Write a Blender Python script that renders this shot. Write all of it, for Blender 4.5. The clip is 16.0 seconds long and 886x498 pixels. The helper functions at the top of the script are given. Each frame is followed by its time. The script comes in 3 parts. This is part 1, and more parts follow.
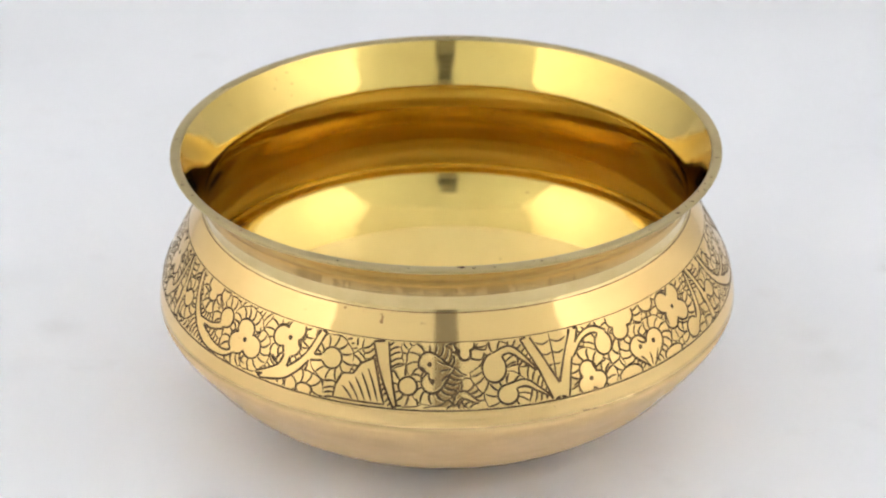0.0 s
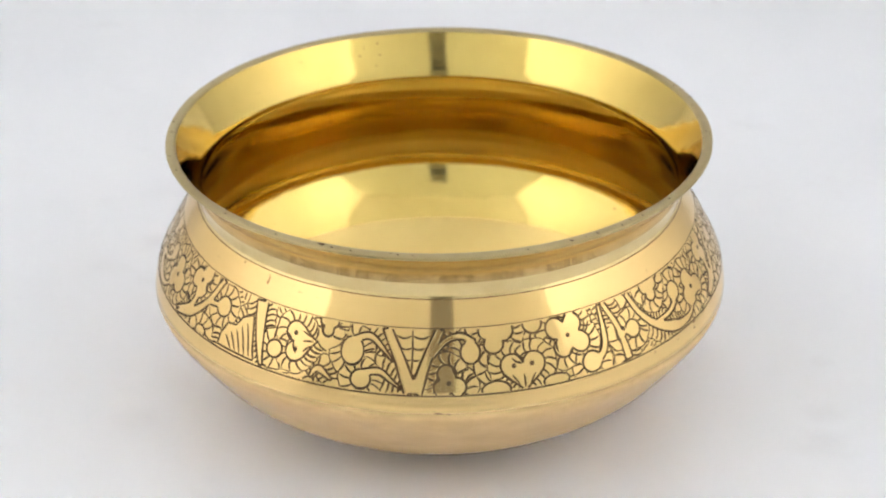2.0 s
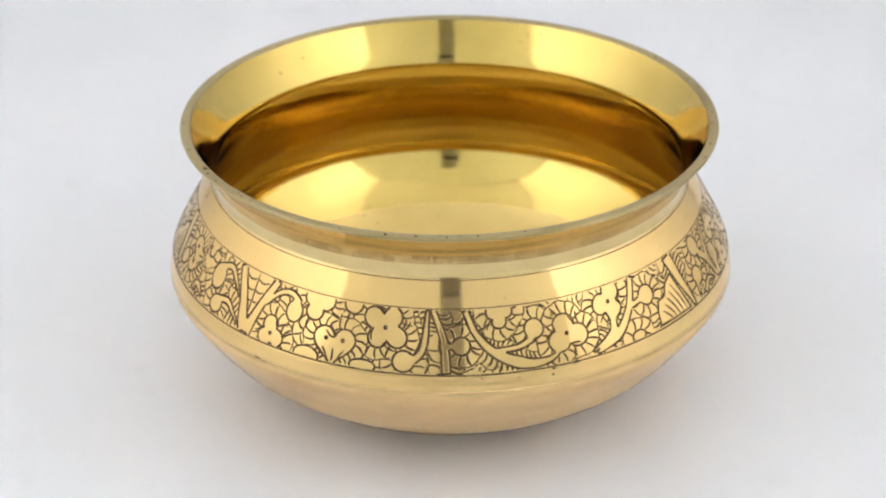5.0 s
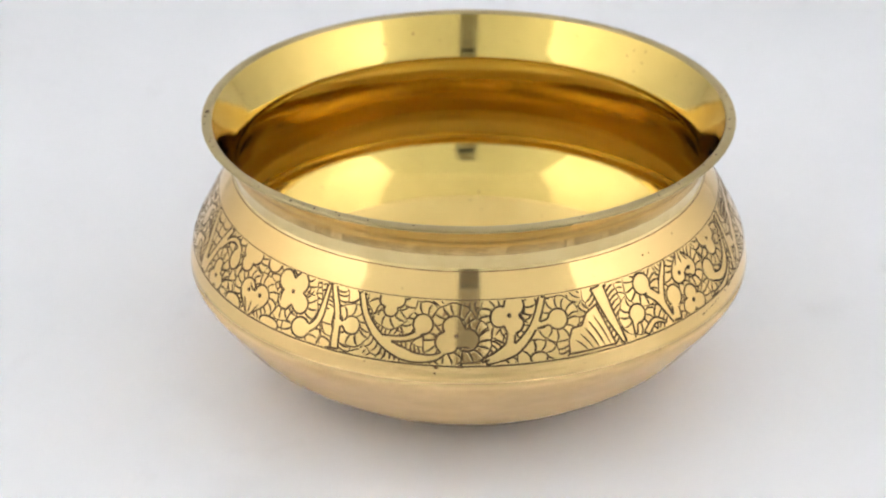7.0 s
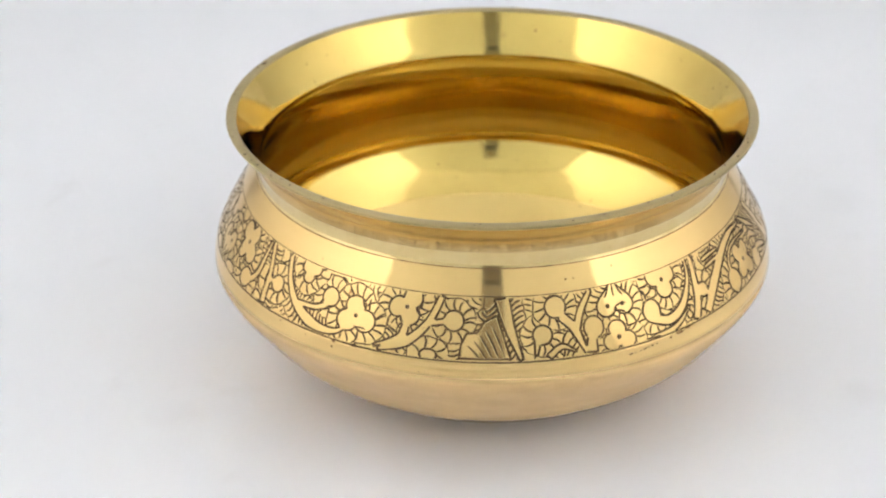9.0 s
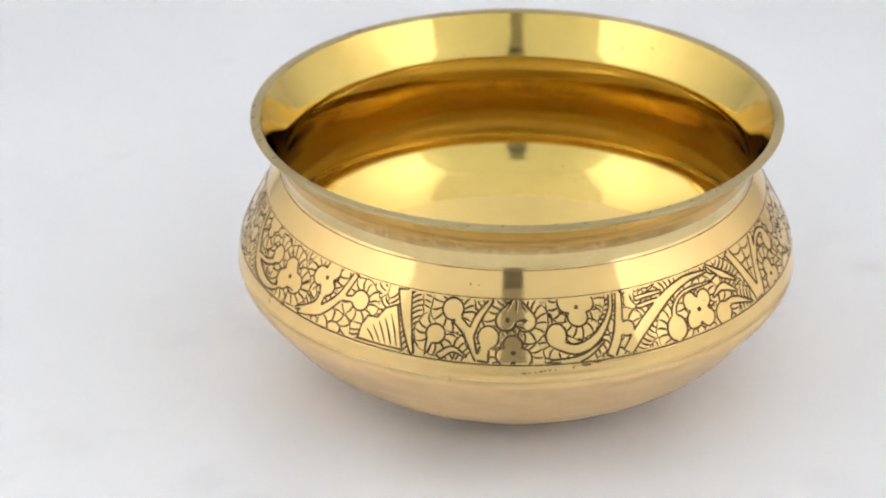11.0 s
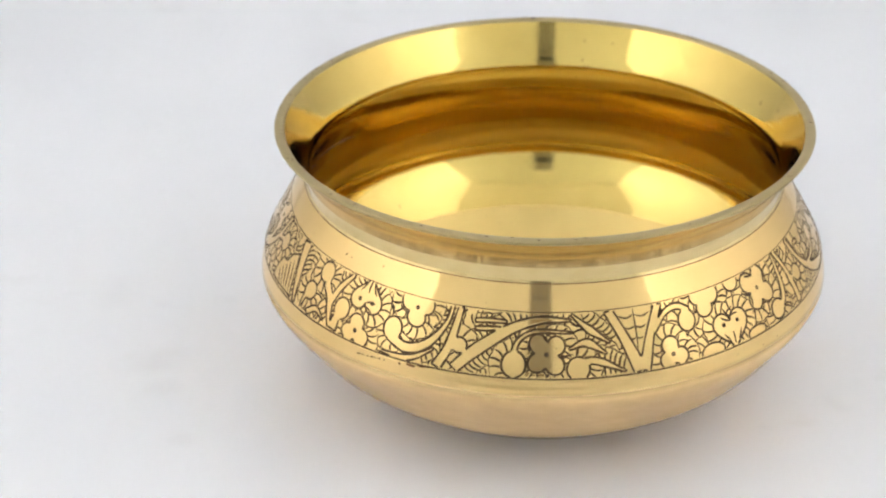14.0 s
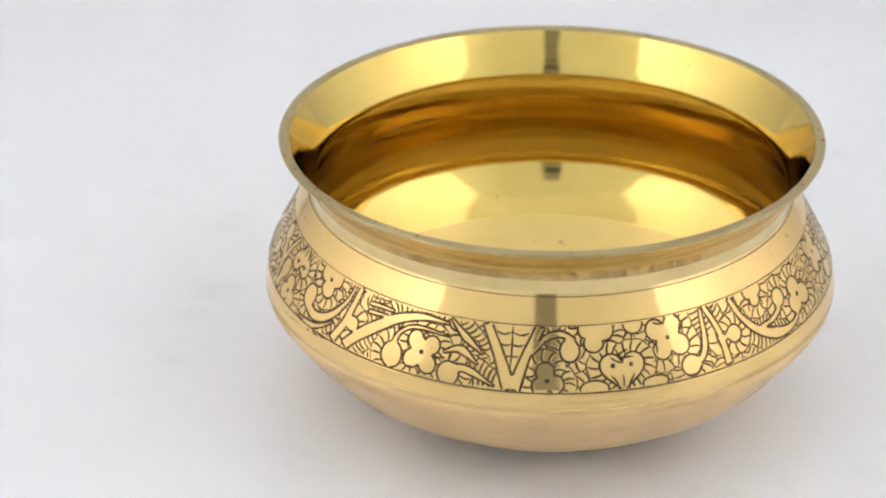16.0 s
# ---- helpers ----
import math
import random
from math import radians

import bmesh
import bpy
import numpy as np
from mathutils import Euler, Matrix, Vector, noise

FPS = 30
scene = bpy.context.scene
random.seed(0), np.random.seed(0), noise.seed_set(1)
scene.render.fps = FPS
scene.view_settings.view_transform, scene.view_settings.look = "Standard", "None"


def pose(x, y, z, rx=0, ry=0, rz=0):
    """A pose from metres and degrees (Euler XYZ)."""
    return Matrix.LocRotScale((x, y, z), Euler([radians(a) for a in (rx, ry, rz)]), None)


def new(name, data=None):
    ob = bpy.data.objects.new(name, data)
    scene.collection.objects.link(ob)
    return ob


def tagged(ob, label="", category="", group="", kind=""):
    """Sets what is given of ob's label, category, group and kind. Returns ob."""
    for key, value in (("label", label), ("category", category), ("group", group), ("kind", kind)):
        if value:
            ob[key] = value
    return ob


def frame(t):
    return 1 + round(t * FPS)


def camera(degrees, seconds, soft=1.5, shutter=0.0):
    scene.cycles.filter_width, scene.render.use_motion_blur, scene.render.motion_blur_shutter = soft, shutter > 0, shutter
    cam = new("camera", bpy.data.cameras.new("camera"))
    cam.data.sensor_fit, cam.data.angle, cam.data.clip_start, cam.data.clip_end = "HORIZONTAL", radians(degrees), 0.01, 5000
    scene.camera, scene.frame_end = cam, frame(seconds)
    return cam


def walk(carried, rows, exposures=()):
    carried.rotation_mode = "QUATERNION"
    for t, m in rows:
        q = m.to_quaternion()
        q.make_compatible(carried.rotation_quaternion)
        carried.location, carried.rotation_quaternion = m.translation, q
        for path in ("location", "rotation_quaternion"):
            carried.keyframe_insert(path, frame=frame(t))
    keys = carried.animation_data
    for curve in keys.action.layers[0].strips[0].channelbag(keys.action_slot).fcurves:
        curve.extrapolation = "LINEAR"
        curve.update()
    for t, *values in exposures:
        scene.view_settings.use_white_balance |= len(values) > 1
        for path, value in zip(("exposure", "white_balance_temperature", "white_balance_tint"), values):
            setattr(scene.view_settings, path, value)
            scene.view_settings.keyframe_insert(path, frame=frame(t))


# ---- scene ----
cam = camera(23.444, 16.0, soft=2.1)
CAMERA_POSE = pose(0, -0.71518, 0.43241, 90 - 28.0379, 0, 1.5566) @ pose(0, 0, 0, 0, 0, -0.4624)
walk(cam, [(0.0, CAMERA_POSE), (16.0, CAMERA_POSE)])
cam.data.dof.use_dof = True
cam.data.dof.focus_distance = 0.725
cam.data.dof.aperture_fstop = 16.0

# ---- light: a white cloth tent between two glowing softboxes, in a dim room ----
world = bpy.data.worlds.new("dim_room")
scene.world = world
world.use_nodes = True
world.node_tree.nodes["Background"].inputs["Color"].default_value = (0.93, 0.97, 1.0, 1)
world.node_tree.nodes["Background"].inputs["Strength"].default_value = 0.32
scene.view_settings.exposure = 0.0
scene.cycles.max_bounces, scene.cycles.glossy_bounces, scene.cycles.diffuse_bounces, scene.cycles.transmission_bounces = 14, 5, 7, 6
SOFTBOX_GLOW = 21.2

# turntable: degrees a second, and the bowl's place on it
SPIN = 13.0572
OFF_CENTRE = 0.02064
OFF_ANGLE = 210.62


# ---- materials ----
def material(name):
    m = bpy.data.materials.new(name)
    m.use_nodes = True
    return m, m.node_tree.nodes, m.node_tree.links, m.node_tree.nodes["Principled BSDF"]


def noise_node(nodes, links, scale, detail=4.0, rough=0.55, stretch=(1, 1, 1), shift=(0, 0, 0)):
    co = nodes.new("ShaderNodeTexCoord")
    mp = nodes.new("ShaderNodeMapping")
    mp.inputs["Scale"].default_value = stretch
    mp.inputs["Location"].default_value = shift
    tx = nodes.new("ShaderNodeTexNoise")
    tx.inputs["Scale"].default_value = scale
    tx.inputs["Detail"].default_value = detail
    tx.inputs["Roughness"].default_value = rough
    links.new(co.outputs["Object"], mp.inputs["Vector"])
    links.new(mp.outputs["Vector"], tx.inputs["Vector"])
    return tx.outputs["Fac"]


def ramp(nodes, links, fac, stops):
    r = nodes.new("ShaderNodeValToRGB")
    while len(r.color_ramp.elements) < len(stops):
        r.color_ramp.elements.new(0.5)
    for e, (pos, col) in zip(r.color_ramp.elements, stops):
        e.position = pos
        e.color = (*col, 1) if len(col) == 3 else col
    links.new(fac, r.inputs["Fac"])
    return r.outputs["Color"]


def grey(v):
    return (v, v, v)


def bump(nodes, links, bsdf, height, strength, distance):
    b = nodes.new("ShaderNodeBump")
    b.inputs["Strength"].default_value = strength
    b.inputs["Distance"].default_value = distance
    links.new(height, b.inputs["Height"])
    links.new(b.outputs["Normal"], bsdf.inputs["Normal"])
    return b


def mix(nodes, links, fac, a, b, mode="MIX"):
    m = nodes.new("ShaderNodeMix")
    m.data_type, m.blend_type = "RGBA", mode
    links.new(fac, m.inputs[0])
    for sock, value in ((m.inputs[6], a), (m.inputs[7], b)):
        if isinstance(value, tuple):
            sock.default_value = (*value, 1)
        else:
            links.new(value, sock)
    return m.outputs[2]


BRASS = (0.82, 0.58, 0.248)


def brass_material(name, base, rough_lo, rough_hi, tarnish, spots, metal=1.0, patch=28, wave=0.0):
    m, n, l, p = material(name)
    p.inputs["Metallic"].default_value = metal
    wide = noise_node(n, l, patch, 3)
    fine = noise_node(n, l, 420, 5, 0.65)
    dull = tuple(c * k for c, k in zip(base, (0.90, 0.87, 0.80)))
    col = mix(n, l, ramp(n, l, wide, [(0.42, grey(0)), (0.72, grey(tarnish))]), base, dull)
    # small brown tarnish specks
    speck = noise_node(n, l, 330, 2, 0.5, shift=(0.3, 0.1, 0.2))
    where = noise_node(n, l, 24, 2, 0.5, shift=(0.7, 0.2, 0.0))
    sp = ramp(n, l, speck, [(0.70, grey(0)), (0.76, grey(spots))])
    wh = ramp(n, l, where, [(0.52, grey(0)), (0.62, grey(1))])
    both = n.new("ShaderNodeMath")
    both.operation = "MULTIPLY"
    l.new(sp, both.inputs[0])
    l.new(wh, both.inputs[1])
    col = mix(n, l, both.outputs[0], col, (0.30, 0.15, 0.06))
    l.new(col, p.inputs["Base Color"])
    l.new(ramp(n, l, fine, [(0.3, grey(rough_lo)), (0.75, grey(rough_hi))]), p.inputs["Roughness"])
    # turning marks run round the bowl: fine rings in height
    rings = noise_node(n, l, 900, 3, 0.6, stretch=(0.02, 0.02, 1))
    swell = n.new("ShaderNodeMath")
    swell.operation = "MULTIPLY_ADD"
    l.new(noise_node(n, l, 42, 2, 0.5, stretch=(1, 1, 0.6), shift=(0.4, 0.9, 0.1)), swell.inputs[0])
    swell.inputs[1].default_value = wave
    l.new(rings, swell.inputs[2])
    if wave:
        bump(n, l, p, swell.outputs[0], 0.10, 0.00025)
    return m


MAT_BRASS = brass_material("polished_brass", BRASS, 0.065, 0.10, 0.8, 0.8, 0.85)
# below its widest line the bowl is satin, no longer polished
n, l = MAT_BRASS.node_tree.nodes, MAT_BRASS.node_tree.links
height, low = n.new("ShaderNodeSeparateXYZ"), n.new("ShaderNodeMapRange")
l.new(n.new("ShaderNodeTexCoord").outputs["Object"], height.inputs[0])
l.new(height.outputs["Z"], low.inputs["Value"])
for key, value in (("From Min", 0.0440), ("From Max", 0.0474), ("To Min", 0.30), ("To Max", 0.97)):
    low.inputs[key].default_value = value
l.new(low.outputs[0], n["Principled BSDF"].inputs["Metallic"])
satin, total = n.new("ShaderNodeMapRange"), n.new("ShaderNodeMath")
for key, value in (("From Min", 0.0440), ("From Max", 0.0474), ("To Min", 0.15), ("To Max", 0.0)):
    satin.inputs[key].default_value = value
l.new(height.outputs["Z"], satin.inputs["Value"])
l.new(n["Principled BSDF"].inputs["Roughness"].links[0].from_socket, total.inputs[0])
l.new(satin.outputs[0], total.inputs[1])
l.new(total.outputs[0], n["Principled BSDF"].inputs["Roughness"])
# darker, redder satin colour; the board's warm reflection is painted into it
satin_board_tone = ramp(n, l, noise_node(n, l, 70, 5, 0.65, stretch=(1, 1, 2.6), shift=(0.2, 0.5, 0.3)), [(0.34, (0.610, 0.415, 0.185)), (0.66, (0.705, 0.480, 0.220))])
# share of that painted tone, full below the widest line
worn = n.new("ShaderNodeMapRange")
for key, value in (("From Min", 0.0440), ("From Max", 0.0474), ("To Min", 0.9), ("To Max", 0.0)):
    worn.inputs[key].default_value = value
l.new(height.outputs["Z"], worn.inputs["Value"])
l.new(mix(n, l, worn.outputs[0], n["Principled BSDF"].inputs["Base Color"].links[0].from_socket, satin_board_tone), n["Principled BSDF"].inputs["Base Color"])
MAT_INSIDE = brass_material("inside_brass", (0.72, 0.54, 0.17), 0.06, 0.12, 0.9, 0.8, 1.0, 34, 9.0)
MAT_FLOOR = brass_material("satin_floor_brass", (0.81, 0.62, 0.24), 0.28, 0.40, 0.8, 0.6, 0.9)
MAT_NECK = brass_material("dull_neck_brass", (0.76, 0.595, 0.285), 0.085, 0.115, 0.9, 0.6, 0.92, 110)
MAT_RIM = brass_material("worn_brass_rim", (0.44, 0.36, 0.19), 0.30, 0.45, 1.0, 1.0)


def patina_material():
    m, n, l, p = material("dark_engraving_patina")
    f = noise_node(n, l, 55, 4, 0.7)
    l.new(ramp(n, l, f, [(0.35, (0.045, 0.022, 0.006)), (0.75, (0.150, 0.083, 0.028))]), p.inputs["Base Color"])
    p.inputs["Metallic"].default_value = 0.15
    p.inputs["Roughness"].default_value = 0.65
    p.inputs["Specular IOR Level"].default_value = 0.3
    bump(n, l, p, f, 0.3, 0.0002)
    return m


def cloth_material(name, lo, hi, scale):
    m, n, l, p = material(name)
    f = noise_node(n, l, scale, 4)
    l.new(ramp(n, l, f, [(0.3, lo), (0.7, hi)]), p.inputs["Base Color"])
    p.inputs["Roughness"].default_value = 0.8
    p.inputs["Specular IOR Level"].default_value = 0.2
    weave = noise_node(n, l, 900, 2)
    bump(n, l, p, weave, 0.15, 0.0005)
    return m


def board_material():
    m, n, l, p = material("white_matte_board")
    wide = noise_node(n, l, 7, 3)
    col = ramp(n, l, wide, [(0.35, (0.775, 0.80, 0.875)), (0.70, (0.80, 0.82, 0.89))])
    # faint grey smudges
    smear = noise_node(n, l, 17, 4, 0.6, stretch=(1.0, 1.7, 1), shift=(0.13, 0.4, 0))
    col = mix(n, l, ramp(n, l, smear, [(0.62, grey(0)), (0.74, grey(0.15))]), col, (0.52, 0.52, 0.56))
    # single soft grey marks: place on the board and size
    co = n.new("ShaderNodeTexCoord")
    wave = n.new("ShaderNodeTexNoise")
    wave.inputs["Scale"].default_value = 55
    shifted = n.new("ShaderNodeMix")
    shifted.data_type, shifted.blend_type = "RGBA", "LINEAR_LIGHT"
    shifted.inputs[0].default_value = 0.012
    l.new(co.outputs["Object"], shifted.inputs[6])
    l.new(wave.outputs["Color"], shifted.inputs[7])
    for x, y, size, grade in ((-0.175, 0.028, 0.015, 0.27), (-0.133, 0.017, 0.010, 0.18), (-0.187, -0.004, 0.017, 0.12), (0.127, 0.027, 0.014, 0.17),
                              (0.131, 0.002, 0.016, 0.20), (0.112, 0.061, 0.012, 0.16), (-0.100, -0.098, 0.016, 0.16), (0.09, -0.091, 0.014, 0.14),
                              (-0.05, 0.135, 0.016, 0.14), (0.16, -0.05, 0.020, 0.12), (-0.20, 0.07, 0.020, 0.12)):
        far = n.new("ShaderNodeVectorMath")
        far.operation = "DISTANCE"
        far.inputs[1].default_value = (x, y, 0)
        l.new(shifted.outputs[2], far.inputs[0])
        fade = n.new("ShaderNodeMapRange")
        fade.interpolation_type = "SMOOTHSTEP"
        for key, value in (("From Min", 0.0), ("From Max", size), ("To Min", 0.75 * grade), ("To Max", 0.0)):
            fade.inputs[key].default_value = value
        l.new(far.outputs["Value"], fade.inputs["Value"])
        col = mix(n, l, fade.outputs[0], col, (0.47, 0.47, 0.51))
    l.new(col, p.inputs["Base Color"])
    p.inputs["Roughness"].default_value = 0.36
    p.inputs["Specular IOR Level"].default_value = 0.5
    bump(n, l, p, noise_node(n, l, 500, 3), 0.05, 0.0004)
    return m


def glow_material(name, strength, colour):
    m, n, l, p = material(name)
    p.inputs["Base Color"].default_value = (0.8, 0.8, 0.8, 1)
    p.inputs["Emission Color"].default_value = (*colour, 1)
    p.inputs["Emission Strength"].default_value = strength
    return m


MAT_PATINA = patina_material()
MAT_BOARD = board_material()
MAT_CLOTH = cloth_material("white_tent_cloth", (0.85, 0.85, 0.85), (0.88, 0.88, 0.88), 6)
MAT_FRONT = cloth_material("pale_tent_cloth", (0.79, 0.825, 0.805), (0.81, 0.845, 0.825), 6)
MAT_SIDE = cloth_material("thin_white_tent_cloth", (0.80, 0.80, 0.80), (0.84, 0.84, 0.84), 6)
n, l = MAT_SIDE.node_tree.nodes, MAT_SIDE.node_tree.links
passing, both = n.new("ShaderNodeBsdfTranslucent"), n.new("ShaderNodeMixShader")
passing.inputs["Color"].default_value = (0.86, 0.86, 0.86, 1)
both.inputs["Fac"].default_value = 0.6
l.new(n["Principled BSDF"].outputs[0], both.inputs[1])
l.new(passing.outputs[0], both.inputs[2])
l.new(both.outputs[0], n["Material Output"].inputs["Surface"])
MAT_TABLE = cloth_material("white_table_top", (0.74, 0.74, 0.74), (0.79, 0.79, 0.79), 9)
MAT_GLOW = glow_material("softbox_diffuser", SOFTBOX_GLOW, (1.0, 0.962, 0.922))
m, n, l, p = material("black_fabric_shell")
l.new(ramp(n, l, noise_node(n, l, 40), [(0.3, grey(0.02)), (0.7, grey(0.035))]), p.inputs["Base Color"])
p.inputs["Roughness"].default_value = 0.85
MAT_BLACK = m
MAT_STAND_IN = cloth_material("camera_dark_grey", grey(0.09), grey(0.13), 30)


# ---- mesh helpers ----
def part(name, bm, mat, parent=None, label="", smooth=True):
    me = bpy.data.meshes.new(name)
    bm.normal_update()
    bm.to_mesh(me)
    bm.free()
    me.materials.append(mat)
    if smooth:
        me.shade_smooth()
    ob = new(name, me)
    if parent is not None:
        ob.parent = parent
    if label:
        tagged(ob, label)
    return ob


def box(bm, x0, x1, y0, y1, z0, z1):
    v = [bm.verts.new((x, y, z)) for z in (z0, z1) for y in (y0, y1) for x in (x0, x1)]
    for f in ((0, 2, 3, 1), (4, 5, 7, 6), (0, 1, 5, 4), (2, 6, 7, 3), (0, 4, 6, 2), (1, 3, 7, 5)):
        bm.faces.new([v[i] for i in f])
    return bm


def spline(points, per):
    """A Catmull-Rom curve through points, with per steps between each two."""
    out = []
    pts = [np.array(q, float) for q in points]
    pts = [2 * pts[0] - pts[1]] + pts + [2 * pts[-1] - pts[-2]]
    for i in range(1, len(pts) - 2):
        a, b, c, d = pts[i - 1:i + 3]
        for k in range(per):
            s = k / per
            out.append(0.5 * (2 * b + (c - a) * s + (2 * a - 5 * b + 4 * c - d) * s ** 2 + (3 * b - a - 3 * c + d) * s ** 3))
    out.append(pts[-2])
    return out


def lathe(bm, profile, steps, wobble=None):
    """Turns a profile of (radius, height) round z."""
    rows = []
    for r, z in profile:
        if r < 1e-6:
            rows.append([bm.verts.new((0, 0, z))])
            continue
        row = []
        for k in range(steps):
            a = 2 * math.pi * k / steps
            rr = r + (wobble(a, r, z) if wobble else 0)
            row.append(bm.verts.new((rr * math.cos(a), rr * math.sin(a), z)))
        rows.append(row)
    for lo, hi in zip(rows, rows[1:]):
        for k in range(steps):
            j = (k + 1) % steps
            if len(lo) == 1:
                bm.faces.new((lo[0], hi[j], hi[k]))
            elif len(hi) == 1:
                bm.faces.new((lo[k], lo[j], hi[0]))
            else:
                bm.faces.new((lo[k], lo[j], hi[j], hi[k]))
    return bm


# ---- the setting: table and tent ----
TENT_X, TENT_FRONT, TENT_BACK, TENT_TOP = 0.66, -0.60, 0.75, 1.45
SLIT, SLIT_LOW, SLIT_TOP = 0.05, 0.13, 0.88
T = 0.004


def tent_wall(name, label, boxes, kind="structure", mat=None):
    bm = bmesh.new()
    for b in boxes:
        box(bm, *b)
    return tagged(part(name, bm, mat or MAT_CLOTH, smooth=False), label, "wall", kind=kind)


tagged(part("table_top", box(bmesh.new(), -1.9, 1.9, -1.2, 1.2, -0.09, -0.035), MAT_TABLE, smooth=False),
       "plain white table top under the turntable", "table", kind="structure")
wall_front = tent_wall("wall_front", "off-white cloth front wall of the tent, with a slit for the lens",
          [(-TENT_X, -SLIT, TENT_FRONT - T, TENT_FRONT, -0.035, TENT_TOP), (SLIT, TENT_X, TENT_FRONT - T, TENT_FRONT, -0.035, TENT_TOP),
           (-SLIT, SLIT, TENT_FRONT - T, TENT_FRONT, -0.035, SLIT_LOW), (-SLIT, SLIT, TENT_FRONT - T, TENT_FRONT, SLIT_TOP, TENT_TOP)], mat=MAT_FRONT)
# unseen dark panel across the slit, added so the brass mirrors a dark camera
part("camera_stand_in", box(bmesh.new(), -SLIT - 0.02, SLIT + 0.02, TENT_FRONT - 0.010, TENT_FRONT - 0.0055, 0.49, 0.67), MAT_STAND_IN, wall_front, "unseen dark grey panel added for the camera's reflection", smooth=False)
tent_wall("wall_back", "white cloth back wall of the tent", [(-TENT_X, TENT_X, TENT_BACK, TENT_BACK + T, -0.035, TENT_TOP)])
tent_wall("wall_west", "white cloth side wall of the tent", [(-TENT_X - T, -TENT_X, TENT_FRONT - T, TENT_BACK + T, -0.035, TENT_TOP)], mat=MAT_SIDE)
tent_wall("wall_east", "white cloth side wall of the tent", [(TENT_X, TENT_X + T, TENT_FRONT - T, TENT_BACK + T, -0.035, TENT_TOP)], mat=MAT_SIDE)
tagged(tent_wall("ceiling", "white cloth top of the tent", [(-TENT_X, TENT_X, TENT_FRONT, TENT_BACK, TENT_TOP, TENT_TOP + T)]), category="ceiling")


LAMP_HEIGHT = 0.88
LAMP_FOOT = -0.0345 - LAMP_HEIGHT


def studio_lamp(m):
    """A softbox on a stand, outside the tent; its diffuser faces +x."""
    base = new("softbox")
    bm = bmesh.new()
    w, h, d = 0.34, 0.46, 0.26
    back = [bm.verts.new((-d, y, z)) for y, z in ((-0.06, -0.06), (0.06, -0.06), (0.06, 0.06), (-0.06, 0.06))]
    lip = [bm.verts.new((0, y, z)) for y, z in ((-w, -h), (w, -h), (w, h), (-w, h))]
    bm.faces.new(back)
    for k in range(4):
        bm.faces.new((back[k], lip[k], lip[(k + 1) % 4], back[(k + 1) % 4]))
    part("shell", bm, MAT_BLACK, base, "black fabric shell", smooth=False)
    part("diffuser", box(bmesh.new(), -0.010, -0.004, -w + 0.006, w - 0.006, -h + 0.006, h - 0.006), MAT_GLOW, base, "glowing white diffuser", smooth=False)
    part("pole", lathe(bmesh.new(), [(0.0, LAMP_FOOT), (0.011, LAMP_FOOT), (0.011, -0.07), (0.0, -0.07)], 16), MAT_BLACK, base, "black metal pole").location.x = -0.2
    part("foot", lathe(bmesh.new(), [(0.0, LAMP_FOOT), (0.10, LAMP_FOOT), (0.10, LAMP_FOOT + 0.008), (0.02, LAMP_FOOT + 0.015), (0.0, LAMP_FOOT + 0.015)], 32), MAT_BLACK, base, "round black foot").location.x = -0.2
    base.matrix_basis = m
    return tagged(base, "lit tall softbox outside the white tent wall", "lamp", "softboxes beside the tent")


studio_lamp(pose(-TENT_X - 0.68, -0.38, LAMP_HEIGHT))
studio_lamp(pose(TENT_X + 0.68, -0.38, LAMP_HEIGHT, 0, 0, 180))

# ---- turntable ----
turntable = tagged(new("turntable"), "white round turntable with faint grey smudges, turning under the bowl", "turntable")
disc = [(0.0, -0.010), (0.584, -0.010), (0.5905, -0.0085), (0.592, -0.006), (0.592, -0.003), (0.5905, -0.001), (0.588, 0.0), (0.3, 0.0), (0.0, 0.0)]
top = part("top_board", lathe(bmesh.new(), disc, 128), MAT_BOARD, turntable, "white matte board")
top.data.set_sharp_from_angle(angle=radians(25))
foot = [(0.0, -0.0345), (0.20, -0.0345), (0.206, -0.033), (0.208, -0.030), (0.208, -0.0102), (0.0, -0.0102)]
part("base", lathe(bmesh.new(), foot, 96), MAT_TABLE, turntable, "low white drum").data.set_sharp_from_angle(angle=radians(25))

# ---- the bowl ----
BODY = [(0.0, 0.0006), (0.040, 0.0004), (0.054, 0.0), (0.0620, 0.0012), (0.0688, 0.0042), (0.0747, 0.0082), (0.0806, 0.0121), (0.0864, 0.0164), (0.0917, 0.0210),
        (0.0961, 0.0262), (0.1003, 0.0317), (0.1037, 0.0363), (0.1060, 0.0400), (0.1071, 0.0428), (0.10725, 0.0448), (0.1070, 0.0468), (0.1064, 0.0495), (0.1057, 0.0523), (0.1041, 0.0562), (0.1011, 0.0617),
        (0.0974, 0.0685), (0.0939, 0.0742), (0.0918, 0.0774), (0.0897, 0.0806)]
